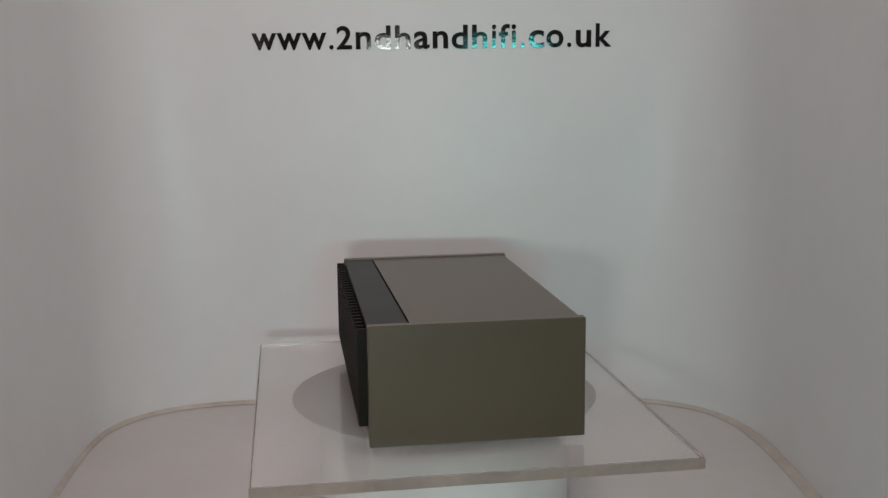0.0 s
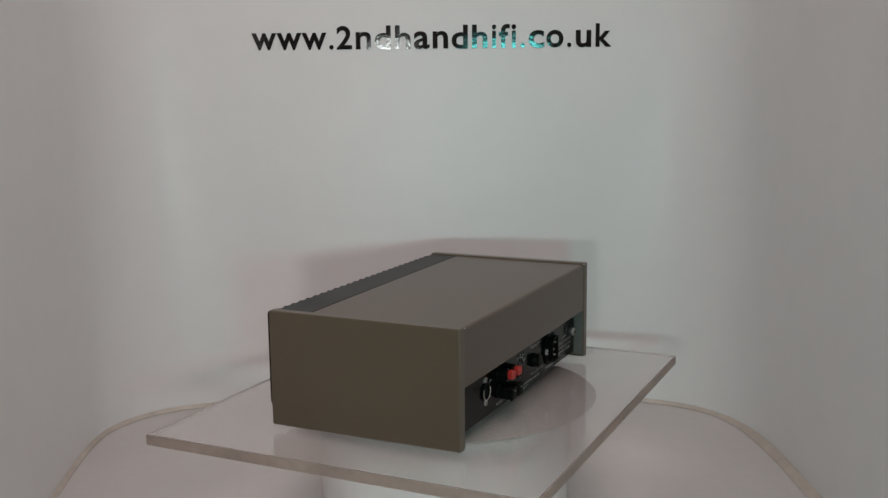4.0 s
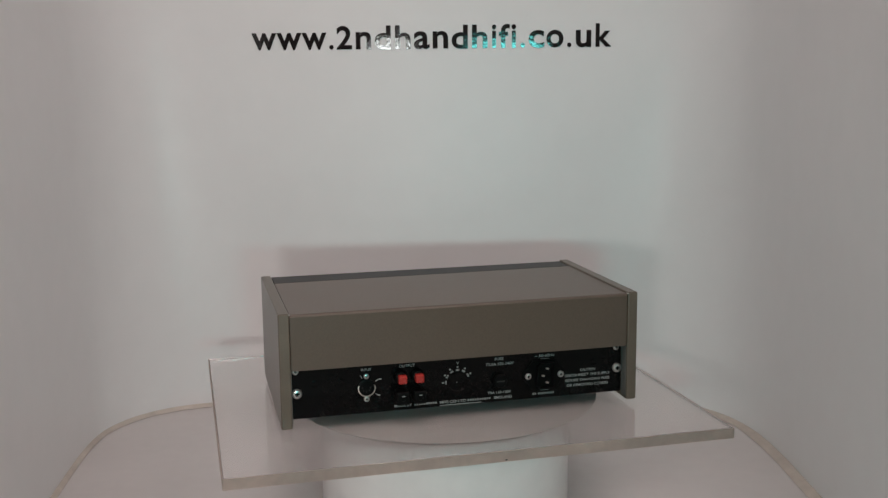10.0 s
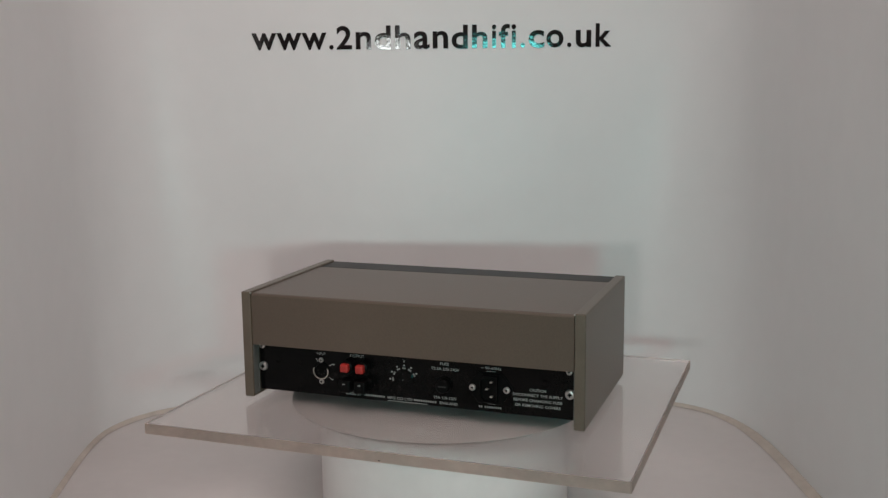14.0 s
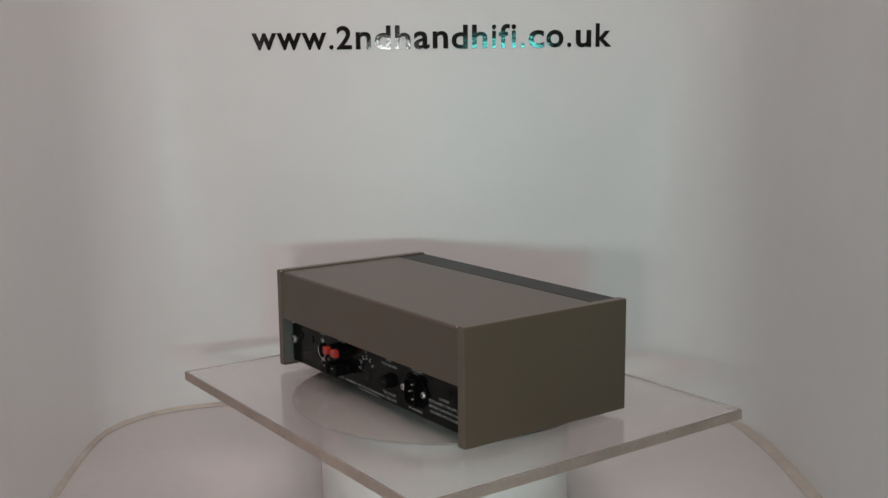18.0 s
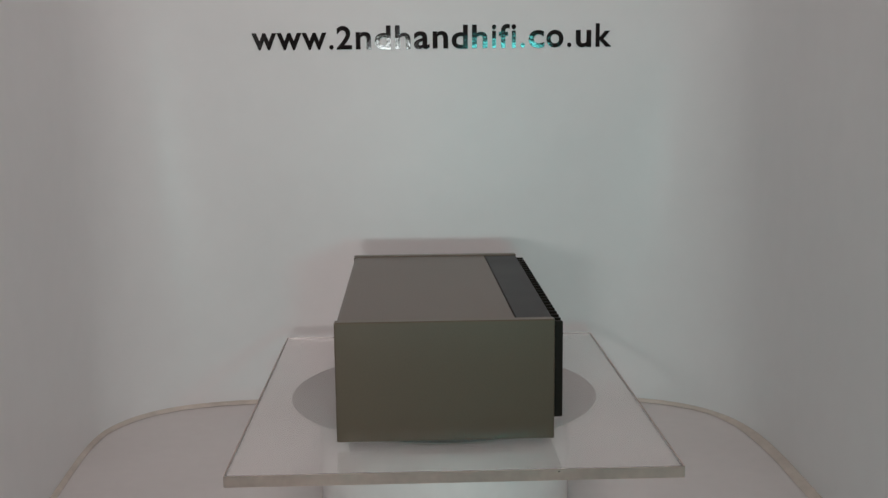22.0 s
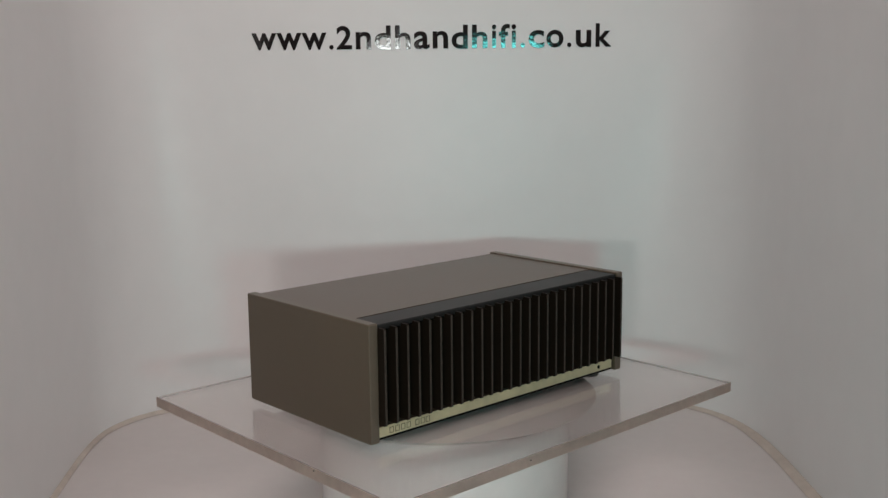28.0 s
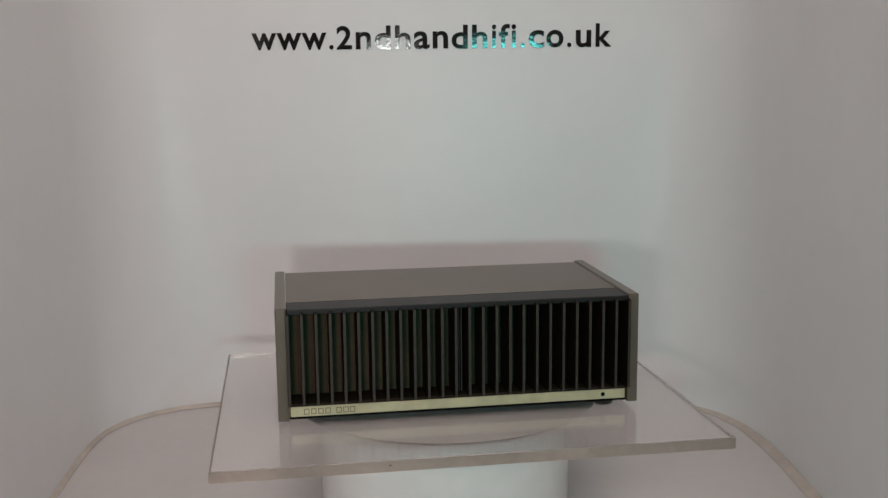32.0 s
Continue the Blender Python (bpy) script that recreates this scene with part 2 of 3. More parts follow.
def build_lettering():
    """Glossy black letters stuck to the wall, one part a letter."""
    word = "www.2ndhandhifi.co.uk"
    sign = empty("wall_lettering", pose(0, BACK, ZP))
    tagged(sign, "bold glossy black vinyl lettering stuck on the booth wall", "sign")
    x0, x1, zb = -0.2440, 0.2212, 0.3455
    size = (x1 - x0) / sum(SHAPES[ch][0] for ch in word)
    at = x0
    for ch in word:
        step, left, wide, high = SHAPES[ch]
        bm = glyphs(ch, 1.0, depth=0.5, offset=0.021, align="LEFT")
        lo = [min(v.co[i] for v in bm.verts) for i in (0, 1)]
        hi = [max(v.co[i] for v in bm.verts) for i in (0, 1)]
        drop = 0.012 if ch in "daocu" else 0.0
        for v in bm.verts:
            x = at + (left + (v.co.x - lo[0]) / (hi[0] - lo[0]) * wide) * size
            z = zb + ((v.co.y - lo[1]) / (hi[1] - lo[1]) * high - drop) * size
            v.co = (x, wall_back(x, ZP + z) - BACK - 0.0006 + (-0.0004 if v.co.z > 0 else 0.0004), z)
        part("letter" if ch != "." else "full_stop", bm, VINYL, sign)
        at += step * size


# ---- the stand ----
def build_stand():
    stand = empty("turntable", pose(0, 0, 0))
    tagged(stand, "white drum display turntable with a round grey platter", "turntable")
    top = Z_SHEET - 0.0105
    part("drum", lathe([(0.0, 0.0), (0.124, 0.0), (0.126, 0.003), (0.126, top - 0.010), (0.123, top - 0.007), (0.0, top - 0.007)], sides=64),
         DRUM, stand, smooth=True)
    # the platter is let into a shallow recess of the sheet's underside
    platter = part("platter", lathe([(0.0, top - 0.0065), (0.136, top - 0.0065), (0.137, top - 0.004), (0.137, top + 0.0030), (0.1532, top + 0.0034), (0.1535, top + 0.0047), (0.1530, top + 0.0050), (0.0, top + 0.0050)], sides=96),
                   PLATTER, stand, "round pale grey platter", smooth=True)
    sheet = part("acrylic_sheet", box(-0.2229, 0.2289, -0.1885, 0.1847, -0.010, 0.0, 0.0006, 1), ACRYLIC)
    sheet.matrix_world = pose(0, 0, Z_SHEET)
    sheet.visible_shadow = False
    x0, x1, y0, y1, z0, z1, w = -0.2229, 0.2289, -0.1885, 0.1847, -0.0098, -0.0002, 0.0008
    # one small dark nick in three of the four edges
    nicks = {0: (-0.075, y0 - w, -0.0040), 1: (-0.008, y1 + w, -0.0080), 2: (x0 - w, -0.086, -0.0020)}
    for k, args in enumerate(((x0, x1, y0 - w, y0 - 0.0001), (x0, x1, y1 + 0.0001, y1 + w), (x0 - w, x0 - 0.0001, y0, y1), (x1 + 0.0001, x1 + w, y0, y1))):
        edge = part("sawn_edge", box(*args, z0, z1), SAWN, sheet, "frosted pinkish sawn edge")
        if k in nicks:
            part("nick", lathe([(0.0, -0.0005), (0.0009, -0.0002), (0.0010, 0.0001), (0.0, 0.0004)], Matrix.Translation(nicks[k]), 10), RUBBER, edge, "small dark nick")
    tagged(sheet, "thick clear acrylic sheet lying on the turntable", "sheet")
    return platter, sheet


# ---- the amplifier ----
CX, CY = 0.0034, 0.0039
XR, XL = CX + 0.17025, CX - 0.17025     # outer faces of the side panels
YF, YB = CY - 0.0938, CY + 0.0938       # front and rear edges of the side panels
HP, TP = 0.1056, 0.0100                 # height and thickness of the side panels
YR = 0.0860                             # face of the black rear panel
REAR = Matrix(((-1, 0, 0, 0), (0, 0, 1, 0), (0, 1, 0, 0), (0, 0, 0, 1)))   # what faces +z turns to face the rear


def on_rear(x, z, y=YR):
    return Matrix.Translation((x, y, z)) @ REAR


def rear_text(text, x, z, size, parent, y=YR):
    bm = glyphs(text, size, depth=0.0, offset=0.0)
    bmesh.ops.transform(bm, matrix=on_rear(x, z, y + 0.0003), verts=bm.verts[:])
    return part("printed_text", bm, PRINT, parent)


def rear_line(text, x0, x1, z, parent, high=0.0026):
    """A printed line fitted between x0 and x1, its capitals centred on the height z."""
    bm = glyphs(text, 1.0, offset=0.012, align="LEFT")
    lo = [min(v.co[i] for v in bm.verts) for i in (0, 1)]
    hi = [max(v.co[i] for v in bm.verts) for i in (0, 1)]
    for v in bm.verts:
        v.co = (x0 + (x1 - x0) * (v.co.x - lo[0]) / (hi[0] - lo[0]), YR + 0.0003, z + high * ((v.co.y - lo[1]) / (hi[1] - lo[1]) - 0.5))
    return part("printed_text", bm, PRINT, parent)


def rear_bar(x, z, w, h, parent, y=YR):
    return part("printed_bar", box(x - w / 2, x + w / 2, y + 0.0001, y + 0.0003, z - h / 2, z + h / 2), PRINT, parent)


def unread(x, z, counts, parent, k=1.0):
    """Printing too small to read: a row of little upright bars for each word, from x onwards."""
    rng = random.Random(7)
    for count in counts:
        bm = bmesh.new()
        for _ in range(count):
            w = rng.uniform(0.0009, 0.0013) * k
            box(x - w, x, YR + 0.0001, YR + 0.0003, z - 0.0009, z + 0.0009, bm=bm)
            x -= w + 0.0007 * k
        part("printed_bar", bm, PRINT, parent)
        x -= 0.0013 * k


def screw(x, y, z, r, parent, name="screw"):
    """A cross-head screw that faces the rear."""
    head = part(name, lathe([(r, 0), (r, r * 0.35), (r * 0.8, r * 0.6), (r * 0.42, r * 0.68), (r * 0.32, r * 0.3), (0, r * 0.25)], on_rear(x, z, y), 20), STEEL, parent, smooth=True)
    bm = bmesh.new()
    box(x - r * 0.45, x + r * 0.45, y + r * 0.3, y + r * 0.70, z - r * 0.10, z + r * 0.10, bm=bm)
    box(x - r * 0.10, x + r * 0.10, y + r * 0.3, y + r * 0.705, z - r * 0.45, z + r * 0.45, bm=bm)
    part("cross_slot", bm, PLASTIC, head)
    return head


def build_amplifier():
    amp = empty("amplifier", pose(0, 0, ZP))
    tagged(amp, "taupe metal power amplifier with black finned heatsink front on acrylic", "amplifier")
    # side panels, a little proud of the cover
    for x0, x1 in ((XL, XL + TP), (XR - TP, XR)):
        panel = part("side_panel", box(x0, x1, YF, YB, 0.0, HP, 0.0012, 2), TAUPE, amp)
        panel.data.materials.append(TAUPE_EDGE)
        # front and rear edge faces take the paler taupe
        for face in panel.data.polygons:
            if abs(face.normal.x) < 0.6 and abs(face.normal.z) < 0.9:
                face.material_index = 1
        inner = x1 if x0 < 0 else x0
        chip = lathe([(0.0, -0.0009), (0.0011, -0.0004), (0.0008, 0.0003), (0.0, 0.0005)], Matrix.Translation((inner, YB - 0.0008, HP - 0.0009)), 9)
        part("paint_chip", chip, STEEL, panel, "bare metal chip at the corner")
    xi0, xi1 = XL + TP + 0.0004, XR - TP - 0.0004
    # folded cover: top plate and rear drop
    yg, zt = -0.0570, HP - 0.0014

    def skew(bm, y):
        """The joint between cover and top strip runs a little askew."""
        for v in bm.verts:
            if abs(v.co.y - y) < 0.0015:
                v.co.y += 0.0045 * (v.co.x - xi0) / (xi1 - xi0)
        return bm

    bm = bmesh.new()
    sec = [(yg, zt), (YB - 0.0042, zt), (YB - 0.0022, zt - 0.0006), (YB - 0.0012, zt - 0.0022), (YB - 0.0010, 0.0532),
           (YB - 0.0026, 0.0532), (YB - 0.0028, zt - 0.0026), (YB - 0.0050, zt - 0.0018), (yg, zt - 0.0018)]
    ends = [[bm.verts.new((x, y, z)) for y, z in sec] for x in (xi0 + 0.0001, xi1 - 0.0001)]
    for k in range(len(sec)):
        j = (k + 1) % len(sec)
        bm.faces.new((ends[0][k], ends[0][j], ends[1][j], ends[1][k]))
    for e in ends:
        bm.faces.new(e)
    part("cover", skew(bm, yg), TAUPE_COVER, amp, "taupe folded sheet-metal cover")
    # heatsink: top plate, back plate in two halves with a rib at their joint, two blocks of thirteen fins
    part("heatsink_top", skew(box(xi0, xi1, YF + 0.0006, yg - 0.0012, HP - 0.0066, HP - 0.0015, 0.0008, 1), yg - 0.0014), ANODISED, amp, "dark anodised top strip")
    for x0, x1 in ((xi0, CX - 0.0004), (CX + 0.0004, xi1)):
        half = part("heatsink_back", box(x0, x1, YF + 0.0318, YF + 0.0345, 0.016, HP - 0.0068), FIN_BACK, amp)
        xr = x1 - 0.0008 if x0 < CX - 0.01 else x0 + 0.0008
        part("end_rib", box(xr - 0.0007, xr + 0.0007, YF + 0.0100, YF + 0.0317, 0.0172, HP - 0.0072, 0.0003, 1), FIN_EDGE, half)
    fin = None
    for k in range(13):
        for side in (-1, 1):
            x = CX - 0.0003 + side * (0.00636 + 0.01272 * k)
            if fin is None:
                b = bmesh.new()
                outline = [(YF + 0.0316, 0.0164), (YF - 0.0070, 0.0164), (YF - 0.0078, 0.0168), (YF - 0.0082, 0.0178),
                           (YF - 0.0082, HP - 0.0047), (YF - 0.0074, HP - 0.0040), (YF - 0.0006, HP - 0.0040), (YF - 0.0002, HP - 0.0072), (YF + 0.0316, HP - 0.0072)]
                sides = [[b.verts.new((dx, y, z)) for y, z in outline] for dx in (-0.0012, 0.0012)]
                for i in range(len(outline)):
                    j = (i + 1) % len(outline)
                    b.faces.new((sides[0][i], sides[0][j], sides[1][j], sides[1][i]))
                for s in sides:
                    b.faces.new(s)
                fin = part("fin", b, FIN, amp)
                fin.location.x = x
                fin.data.materials.append(FIN_EDGE)
                for face in fin.data.polygons:
                    if face.normal.y < -0.9 and face.center.z < HP - 0.006 and face.center.y < YF - 0.008:
                        face.material_index = 1
            else:
                f = new("fin", fin.data)
                f.parent, f.location.x = amp, x
    # base, front strip and its marks
    part("base_plate", box(xi0, xi1, YF + 0.0055, YB - 0.013, 0.0066, 0.0088, 0.0005, 1), BLACK, amp, "black steel base plate")
    # added black bar that stands in for the shadow below the front strip
    part("under_strip_shade", box(xi0, xi1, YF + 0.0046, YF + 0.0200, 0.0006, 0.0033, 0.0005, 1), BLACK, amp)
    part("front_sill", box(xi0, xi1, YF + 0.005, YF + 0.0345, 0.0034, 0.0150, 0.0006, 1), SILL, amp)
    ys = YF + 0.0036
    strip = part("front_strip", box(xi0 + 0.0008, xi1 - 0.0008, ys, YF + 0.0048, 0.0031, 0.0124, 0.0004, 1), CHAMPAGNE, amp, "champagne anodised trim strip")
    part("indicator_hole", lathe([(0.0021, 0), (0.0019, 0.0004), (0.0014, 0.0002), (0, 0.0001)], Matrix.Translation((0.1406, ys, 0.0078)) @ Matrix.Rotation(radians(90), 4, "X"), 20), PLASTIC, strip)
    for x in (-0.1410, -0.1345, -0.1280, -0.1215, -0.1115, -0.1050, -0.0990):
        bm = bmesh.new()
        w, h, t = 0.0048, 0.0054, 0.0006
        zc = 0.0077
        box(x - w / 2, x - w / 2 + t, ys - 0.0003, ys - 0.0001, zc - h / 2, zc + h / 2, bm=bm)
        box(x + w / 2 - t, x + w / 2, ys - 0.0003, ys - 0.0001, zc - h / 2, zc + h / 2, bm=bm)
        for z in (zc - h / 2, zc + h / 2 - t):
            box(x - w / 2, x + w / 2, ys - 0.00032, ys - 0.00012, z, z + t, bm=bm)
        part("printed_mark", bm, DARK_PRINT, strip)
    # rubber feet
    for x, y in ((CX - 0.138, YF + 0.042), (CX + 0.142, YF + 0.020), (CX - 0.138, YB - 0.075), (CX + 0.142, YB - 0.075)):
        part("rubber_foot", lathe([(0, -0.0055), (0.008, -0.0055), (0.0098, -0.004), (0.0105, 0.0004), (0.0105, 0.0067), (0, 0.0067)],
                                  Matrix.Translation((x, y, 0)), 24), RUBBER, amp, smooth=True)
    # rear panel and what is on it
    rear = part("rear_panel", box(xi0 + 0.0012, xi1 - 0.0012, YR - 0.002, YR, 0.0056, 0.0800, 0.0003, 1), BLACK, amp, "black printed steel rear panel")
    for x in (xi0 - 0.0001, xi1 + 0.0001):
        flange = part("flange", box(x - 0.0002, x + 0.0002, YR + 0.0002, YB - 0.0016, 0.0030, 0.0526), PRIMER, amp, "grey primed inner flange")
        part("lip", box(x - 0.0007, x + 0.0007, YR + 0.0003, YR + 0.0014, 0.0060, 0.0526), FLANGE, flange)
    for x in (CX + 0.1545, CX - 0.1545):
        screw(x, YR, 0.0294, 0.0046, rear)
        screw(x + 0.001, YR, 0.0500, 0.0030, rear)
    for x in (0.142, 0.118, -0.146, -0.128):
        part("vent_plug", lathe([(0.0036, 0), (0.0034, 0.0006), (0.0024, 0.0008), (0, 0.0008)], on_rear(x, 0.037), 20), BLACK, rear, smooth=True)
    # round input socket
    sx, sz = 0.0946, 0.0298
    sock = part("input_socket", lathe([(0.0078, 0.0), (0.0078, 0.0018), (0.0066, 0.0020), (0.0064, 0.0004), (0, 0.0004)], on_rear(sx, sz), 32), PLASTIC, amp, "round multi-pin input socket", smooth=True)
    ring = lathe([(0.0080, 0.0018), (0.0082, 0.0022), (0.0074, 0.0024), (0.0072, 0.0018)], None, 40, closed=True)
    bmesh.ops.delete(ring, geom=[v for v in ring.verts if v.co.y > 0.0035], context="VERTS")
    bmesh.ops.transform(ring, matrix=on_rear(sx, sz), verts=ring.verts[:])
    part("ring", ring, BRASS, sock, "bright metal ring", smooth=True)
    for k in range(5):
        a = radians(-90 + 45 * (k - 2))
        part("socket_hole", lathe([(0.0008, 0.0006), (0.0006, 0.0009), (0, 0.0009)], on_rear(sx + 0.0038 * math.cos(a), sz + 0.0038 * math.sin(a)), 10), RUBBER, sock)
    screw(sx, YR, sz + 0.0107, 0.0026, sock)
    screw(sx, YR, sz - 0.0107, 0.0026, sock)
    for x, z, ang in ((sx + 0.0046, sz + 0.0103, -62), (sx - 0.0100, sz + 0.0063, 32), (sx - 0.0097, sz - 0.0072, -38)):
        bm = box(-0.0019, 0.0019, 0.0001, 0.0003, -0.0003, 0.0003)
        bmesh.ops.transform(bm, matrix=Matrix.Translation((x, YR, z)) @ Matrix.Rotation(radians(ang), 4, "Y"), verts=bm.verts[:])
        part("printed_tick", bm, PRINT, rear)
    rear_bar(sx - 0.0128, sz + 0.0071, 0.0024, 0.0011, rear)
    rear_bar(sx - 0.0115, sz - 0.0080, 0.0018, 0.0011, rear)
    # loudspeaker posts: fat black bodies, the upper two with red ends
    for x in (0.0635, 0.0477):
        for z, mat, length, lab in ((0.0386, RED, 0.0165, "red capped loudspeaker post"), (0.0210, PLASTIC, 0.0168, "black capped loudspeaker post")):
            post = part("speaker_post", lathe([(0.0063, 0), (0.0063, 0.0015), (0.0056, 0.0024), (0.0056, length * 0.58), (0.0046, length * 0.62), (0, length * 0.62)],
                                              on_rear(x, z), 24), PLASTIC, amp, lab, smooth=True)
            h = 0.0040 if mat is RED else 0.0054
            b = box(x - h, x + h, YR + (length * 0.62 if mat is RED else 0.004), YR + length, z - h, z + h, 0.0014, 2)
            if mat is not RED:
                box(x - h * 1.08, x + h * 1.08, YR + length * 0.84, YR + length * 0.96, z - h * 1.12, z + h * 1.08, 0.0006, 1, bm=b)
            cap = part("cap", b, mat, post)
            part("socket_rim", lathe([(0.0024, 0), (0.0022, 0.0004), (0.0015, 0.0003), (0, 0.0001)], on_rear(x, z, YR + length), 16), mat, post, smooth=True)
            if mat is not RED:
                part("printed_bar", box(x - 0.0016, x + 0.0012, YR + length + 0.0001, YR + length + 0.0003, z + 0.0022, z + 0.0030), PRINT, cap, "pale rubbed mark")
    # voltage selector: black dial with printed dots
    vx, vz = 0.0083, 0.0282
    sel = part("voltage_selector", lathe([(0.0098, 0), (0.0098, 0.0005), (0.0090, 0.0009), (0.0084, 0.0004), (0, 0.0004)], on_rear(vx, vz), 36), BLACK, amp, "black round voltage selector dial", smooth=True)
    part("dial_slot", box(vx - 0.0055, vx + 0.0055, YR + 0.0005, YR + 0.0010, vz - 0.0009, vz + 0.0009, 0.0003, 1), PLASTIC, sel)
    part("pointer_dot", box(vx + 0.0006, vx + 0.0016, YR + 0.0011, YR + 0.0013, vz - 0.0005, vz + 0.0005), FLANGE, sel, "dull pointer mark")
    for k in range(6):
        a = radians(180 - 30 * k)
        ca, sa = math.cos(a), math.sin(a)
        x, z = vx - 0.0142 * ca, vz + 0.0142 * sa
        part("printed_dot", box(x - 0.0008, x + 0.0008, YR + 0.0001, YR + 0.0003, z - 0.0007, z + 0.0007), PRINT, rear)
        bm = bmesh.new()
        for dx in (-0.0012, 0.0, 0.0012):
            box(dx - 0.0004, dx + 0.0004, 0.0001, 0.0003, -0.0008, 0.0008, bm=bm)
        bmesh.ops.transform(bm, matrix=Matrix.Translation((vx - 0.0114 * ca, YR, vz + 0.0114 * sa)) @ Matrix.Rotation(a - radians(90), 4, "Y"), verts=bm.verts[:])
        part("printed_bar", bm, PRINT, rear)
    rear_text("V", vx, 0.0448, 0.0042, rear)
    # fuse holder
    fx, fz = -0.0318, 0.0270
    fuse = part("fuse_holder", lathe([(0.0072, 0), (0.0072, 0.002), (0.0066, 0.003), (0.0066, 0.0060), (0.0058, 0.0068), (0, 0.0068)], on_rear(fx, fz), 28), PLASTIC, amp, "round black fuse holder", smooth=True)
    part("fuse_slot", box(fx - 0.0040, fx + 0.0040, YR + 0.0067, YR + 0.0071, fz - 0.0007, fz + 0.0007), RUBBER, fuse)
    # mains inlet with three pins
    ix, iz = -0.0765, 0.0283
    prof = [(0.0212, -0.0022), (0.0212, 0.0022), (0.0110, 0.0145), (-0.0110, 0.0145), (-0.0212, 0.0022), (-0.0212, -0.0022), (-0.0110, -0.0145), (0.0110, -0.0145)]
    bm = bmesh.new()
    loops = [[bm.verts.new((ix + a * k, YR + y, iz + b * k)) for a, b in prof] for k, y in ((1.0, 0.0001), (1.0, 0.0016), (0.97, 0.0021))]
    for a, b in zip(loops, loops[1:]):
        for k in range(8):
            bm.faces.new((a[k], a[(k + 1) % 8], b[(k + 1) % 8], b[k]))
    bm.faces.new(loops[-1])
    bm.faces.new(loops[0])
    inlet = part("mains_inlet", bm, PLASTIC, amp, "black mains inlet with diamond flange")
    bm = bmesh.new()
    prof = [(-0.0085, -0.0128), (0.0050, -0.0128), (0.0085, -0.0090), (0.0085, 0.0090), (0.0050, 0.0128), (-0.0085, 0.0128)]
    loops = []
    for k, y in ((1.0, 0.0022), (1.0, 0.0070), (0.88, 0.0070), (0.86, 0.0026)):
        loops.append([bm.verts.new((ix + a * k, YR + y, iz + b * k)) for a, b in prof])
    for a, b in zip(loops, loops[1:]):
        for k in range(6):
            bm.faces.new((a[k], a[(k + 1) % 6], b[(k + 1) % 6], b[k]))
    bm.faces.new(loops[-1])
    part("shroud", bm, PLASTIC, inlet)
    for dx, dz in ((-0.0022, 0.0068), (0.0020, 0.0), (-0.0022, -0.0068)):
        part("pin", box(ix + dx - 0.0012, ix + dx + 0.0012, YR + 0.0026, YR + 0.0060, iz + dz - 0.0006, iz + dz + 0.0006, 0.0002, 1), BRASS, inlet, "nickel-plated pin")
    for x in (-0.0602, -0.0928):
        screw(x, YR + 0.0022, 0.0283, 0.0031, inlet)
    # printing
    rear_text("INPUT", sx, 0.0456, 0.0034, rear)
    rear_text("OUTPUT", 0.0565, 0.0462, 0.0038, rear)
    rear_line("FUSE", -0.0280, -0.0365, 0.0472, rear)
    rear_line("T2.5A 220-240V", -0.0189, -0.0466, 0.0423, rear)
    rear_line("T5A 110-120V", -0.0208, -0.0439, 0.0146, rear)
    rear_line("~ 50-60Hz", -0.0676, -0.0871, 0.0470, rear)
    for k, (line, half) in enumerate((("CAUTION", 0.0076), ("DISCONNECT THE SUPPLY", 0.0232), ("BEFORE CHANGING FUSE", 0.0226), ("OR REMOVING COVERS", 0.0212))):
        rear_line(line, -0.1212 + half, -0.1212 - half, 0.0300 - 0.0049 * k, rear)
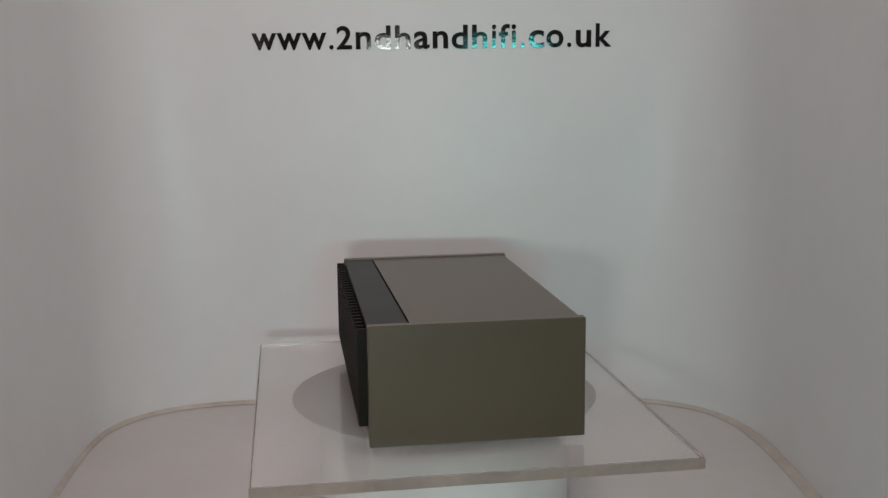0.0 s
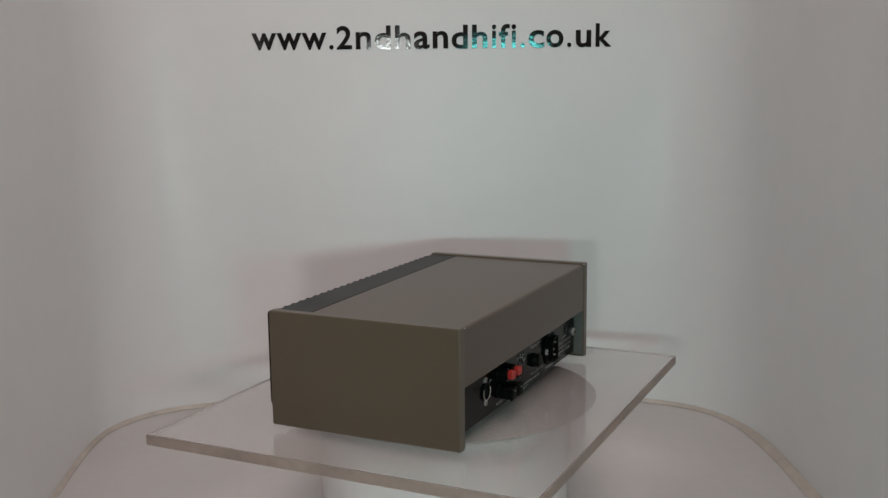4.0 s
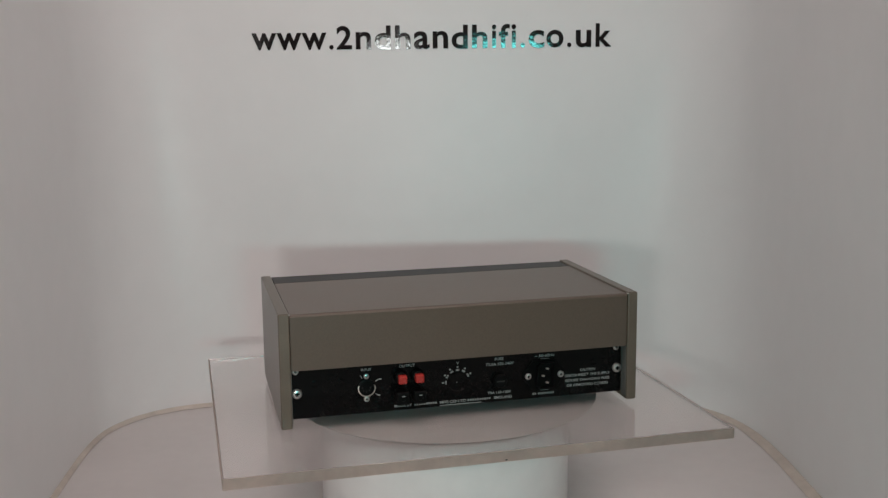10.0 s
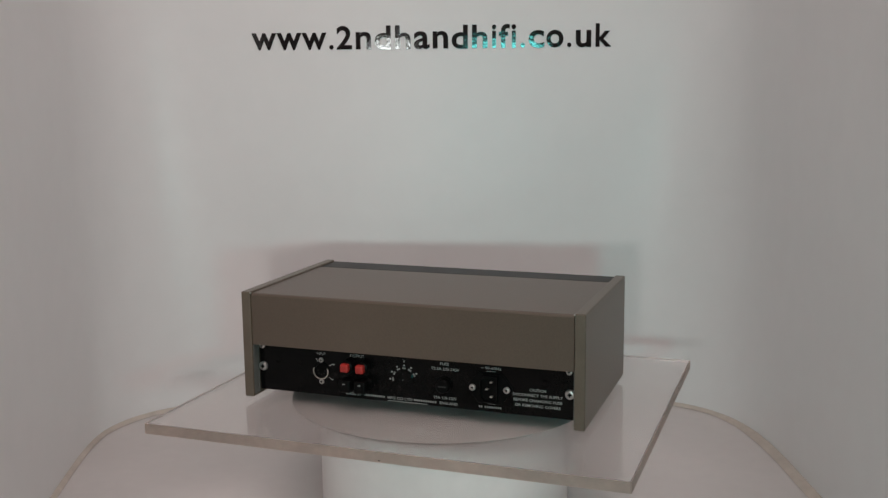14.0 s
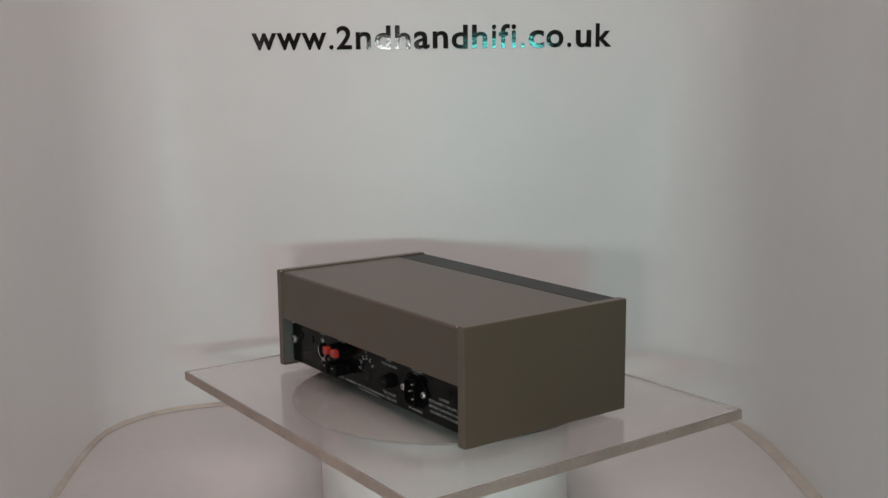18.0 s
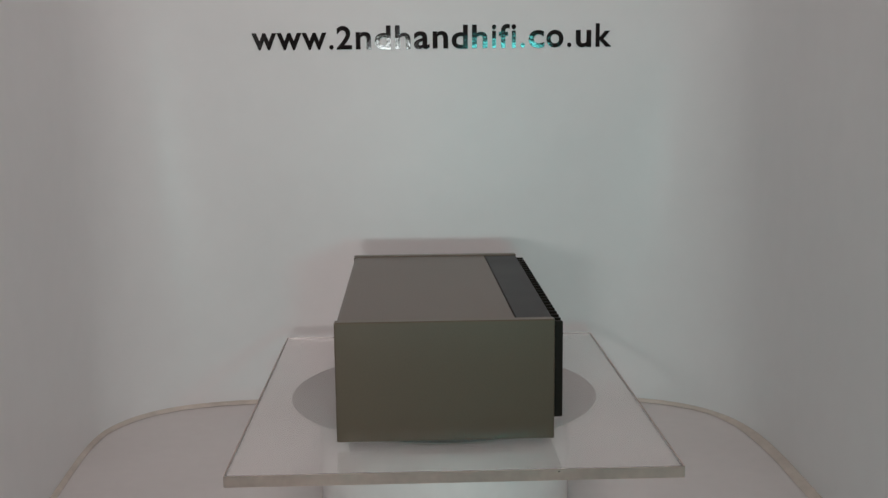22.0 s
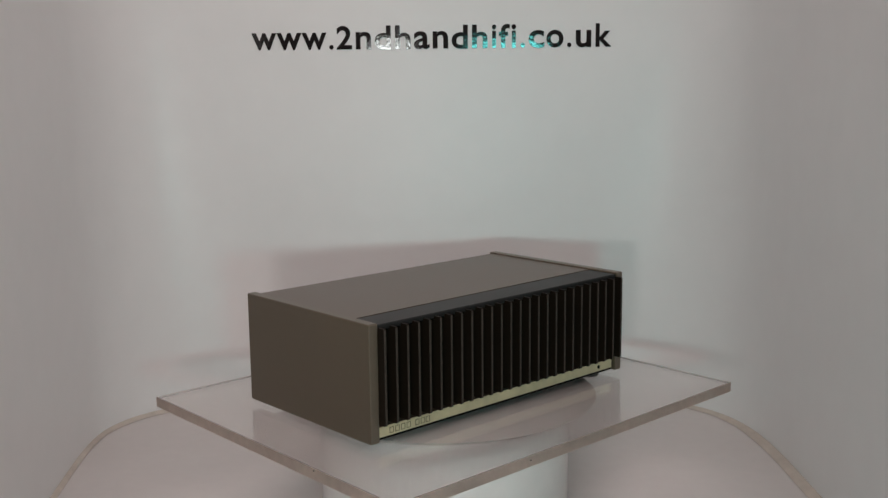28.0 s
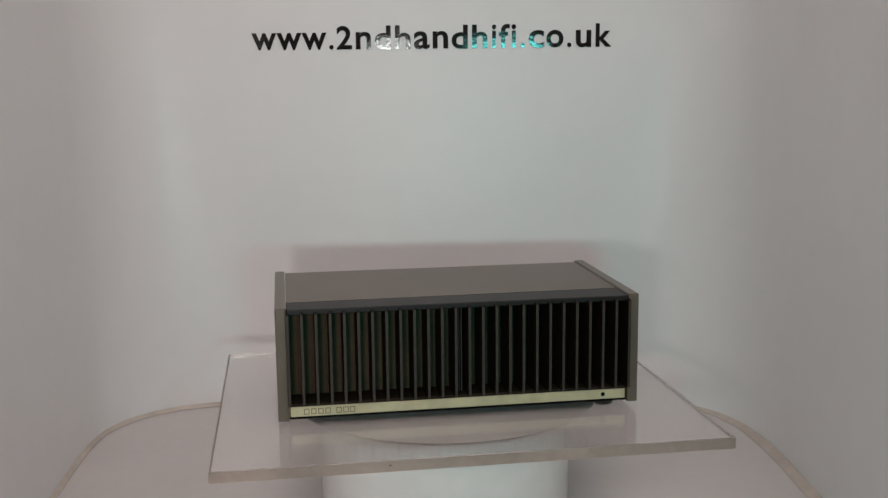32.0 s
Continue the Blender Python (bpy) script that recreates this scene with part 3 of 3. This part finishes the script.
    # maker's line: the names in it are plain bars
    rear_line("MADE BY", 0.0689, 0.0524, 0.0099, rear)
    unread(0.0499, 0.0098, (10,), rear, 1.28)
    rear_line("MFG CO LTD", 0.0257, 0.0005, 0.0096, rear)
    unread(-0.0013, 0.0096, (10,), rear, 1.34)
    rear_line("ENGLAND", -0.0272, -0.0447, 0.0096, rear)
    rear_bar(0.0055, 0.0066, 0.0402, 0.0006, rear)
    unread(-0.0655, 0.0100, (2, 8), rear, 1.2)
    rear_bar(ix - 0.001, 0.0440, 0.0085, 0.0004, rear)
    rear_bar(ix - 0.001, 0.0132, 0.0085, 0.0004, rear)
    return amp


build_booth()
build_lettering()
platter, sheet = build_stand()
amp = build_amplifier()


# ---- what moves: the stand turns clockwise, and carries sheet and amplifier ----
def motions():
    turn = [(0, -81.52), (0.5, -86.02), (1, -90.40), (1.5, -94.67), (2, -98.91), (2.5, -103.12), (3, -107.30), (3.5, -111.43), (5.5, -127.74), (6,
            -131.82), (6.5, -135.95), (7, -140.16), (7.5, -144.47), (8, -148.83), (8.5, -153.15), (9, -157.44), (9.5, -161.73), (10, -166.02), (10.5,
            -170.31), (11, -174.58), (11.5, -178.81), (12, -183.04), (12.5, -187.26), (13, -191.52), (13.5, -195.78), (14, -200.10), (14.5, -204.44),
            (16.5, -221.80), (17, -226.15), (17.5, -230.44), (18, -234.67), (18.5, -238.88), (19, -243.08), (19.5, -247.25), (20, -251.44), (23,
            -276.82), (23.5, -281.14), (24, -285.46), (24.5, -289.62), (25, -293.63), (25.5, -297.60), (27.5, -313.59), (28, -317.61), (28.5, -321.68),
            (29, -325.76), (29.5, -329.88), (30, -334.07), (30.5, -338.31), (31, -342.60), (31.5, -346.92), (32, -351.28)]
    walk(platter, [(t, pose(0, 0, 0, 0, 0, a)) for t, a in turn])
    walk(sheet, [(t, pose(0, 0, Z_SHEET, 0, 0, a)) for t, a in turn])
    walk(amp, [(t, pose(0, 0, ZP, 0, 0, a)) for t, a in turn])


motions()
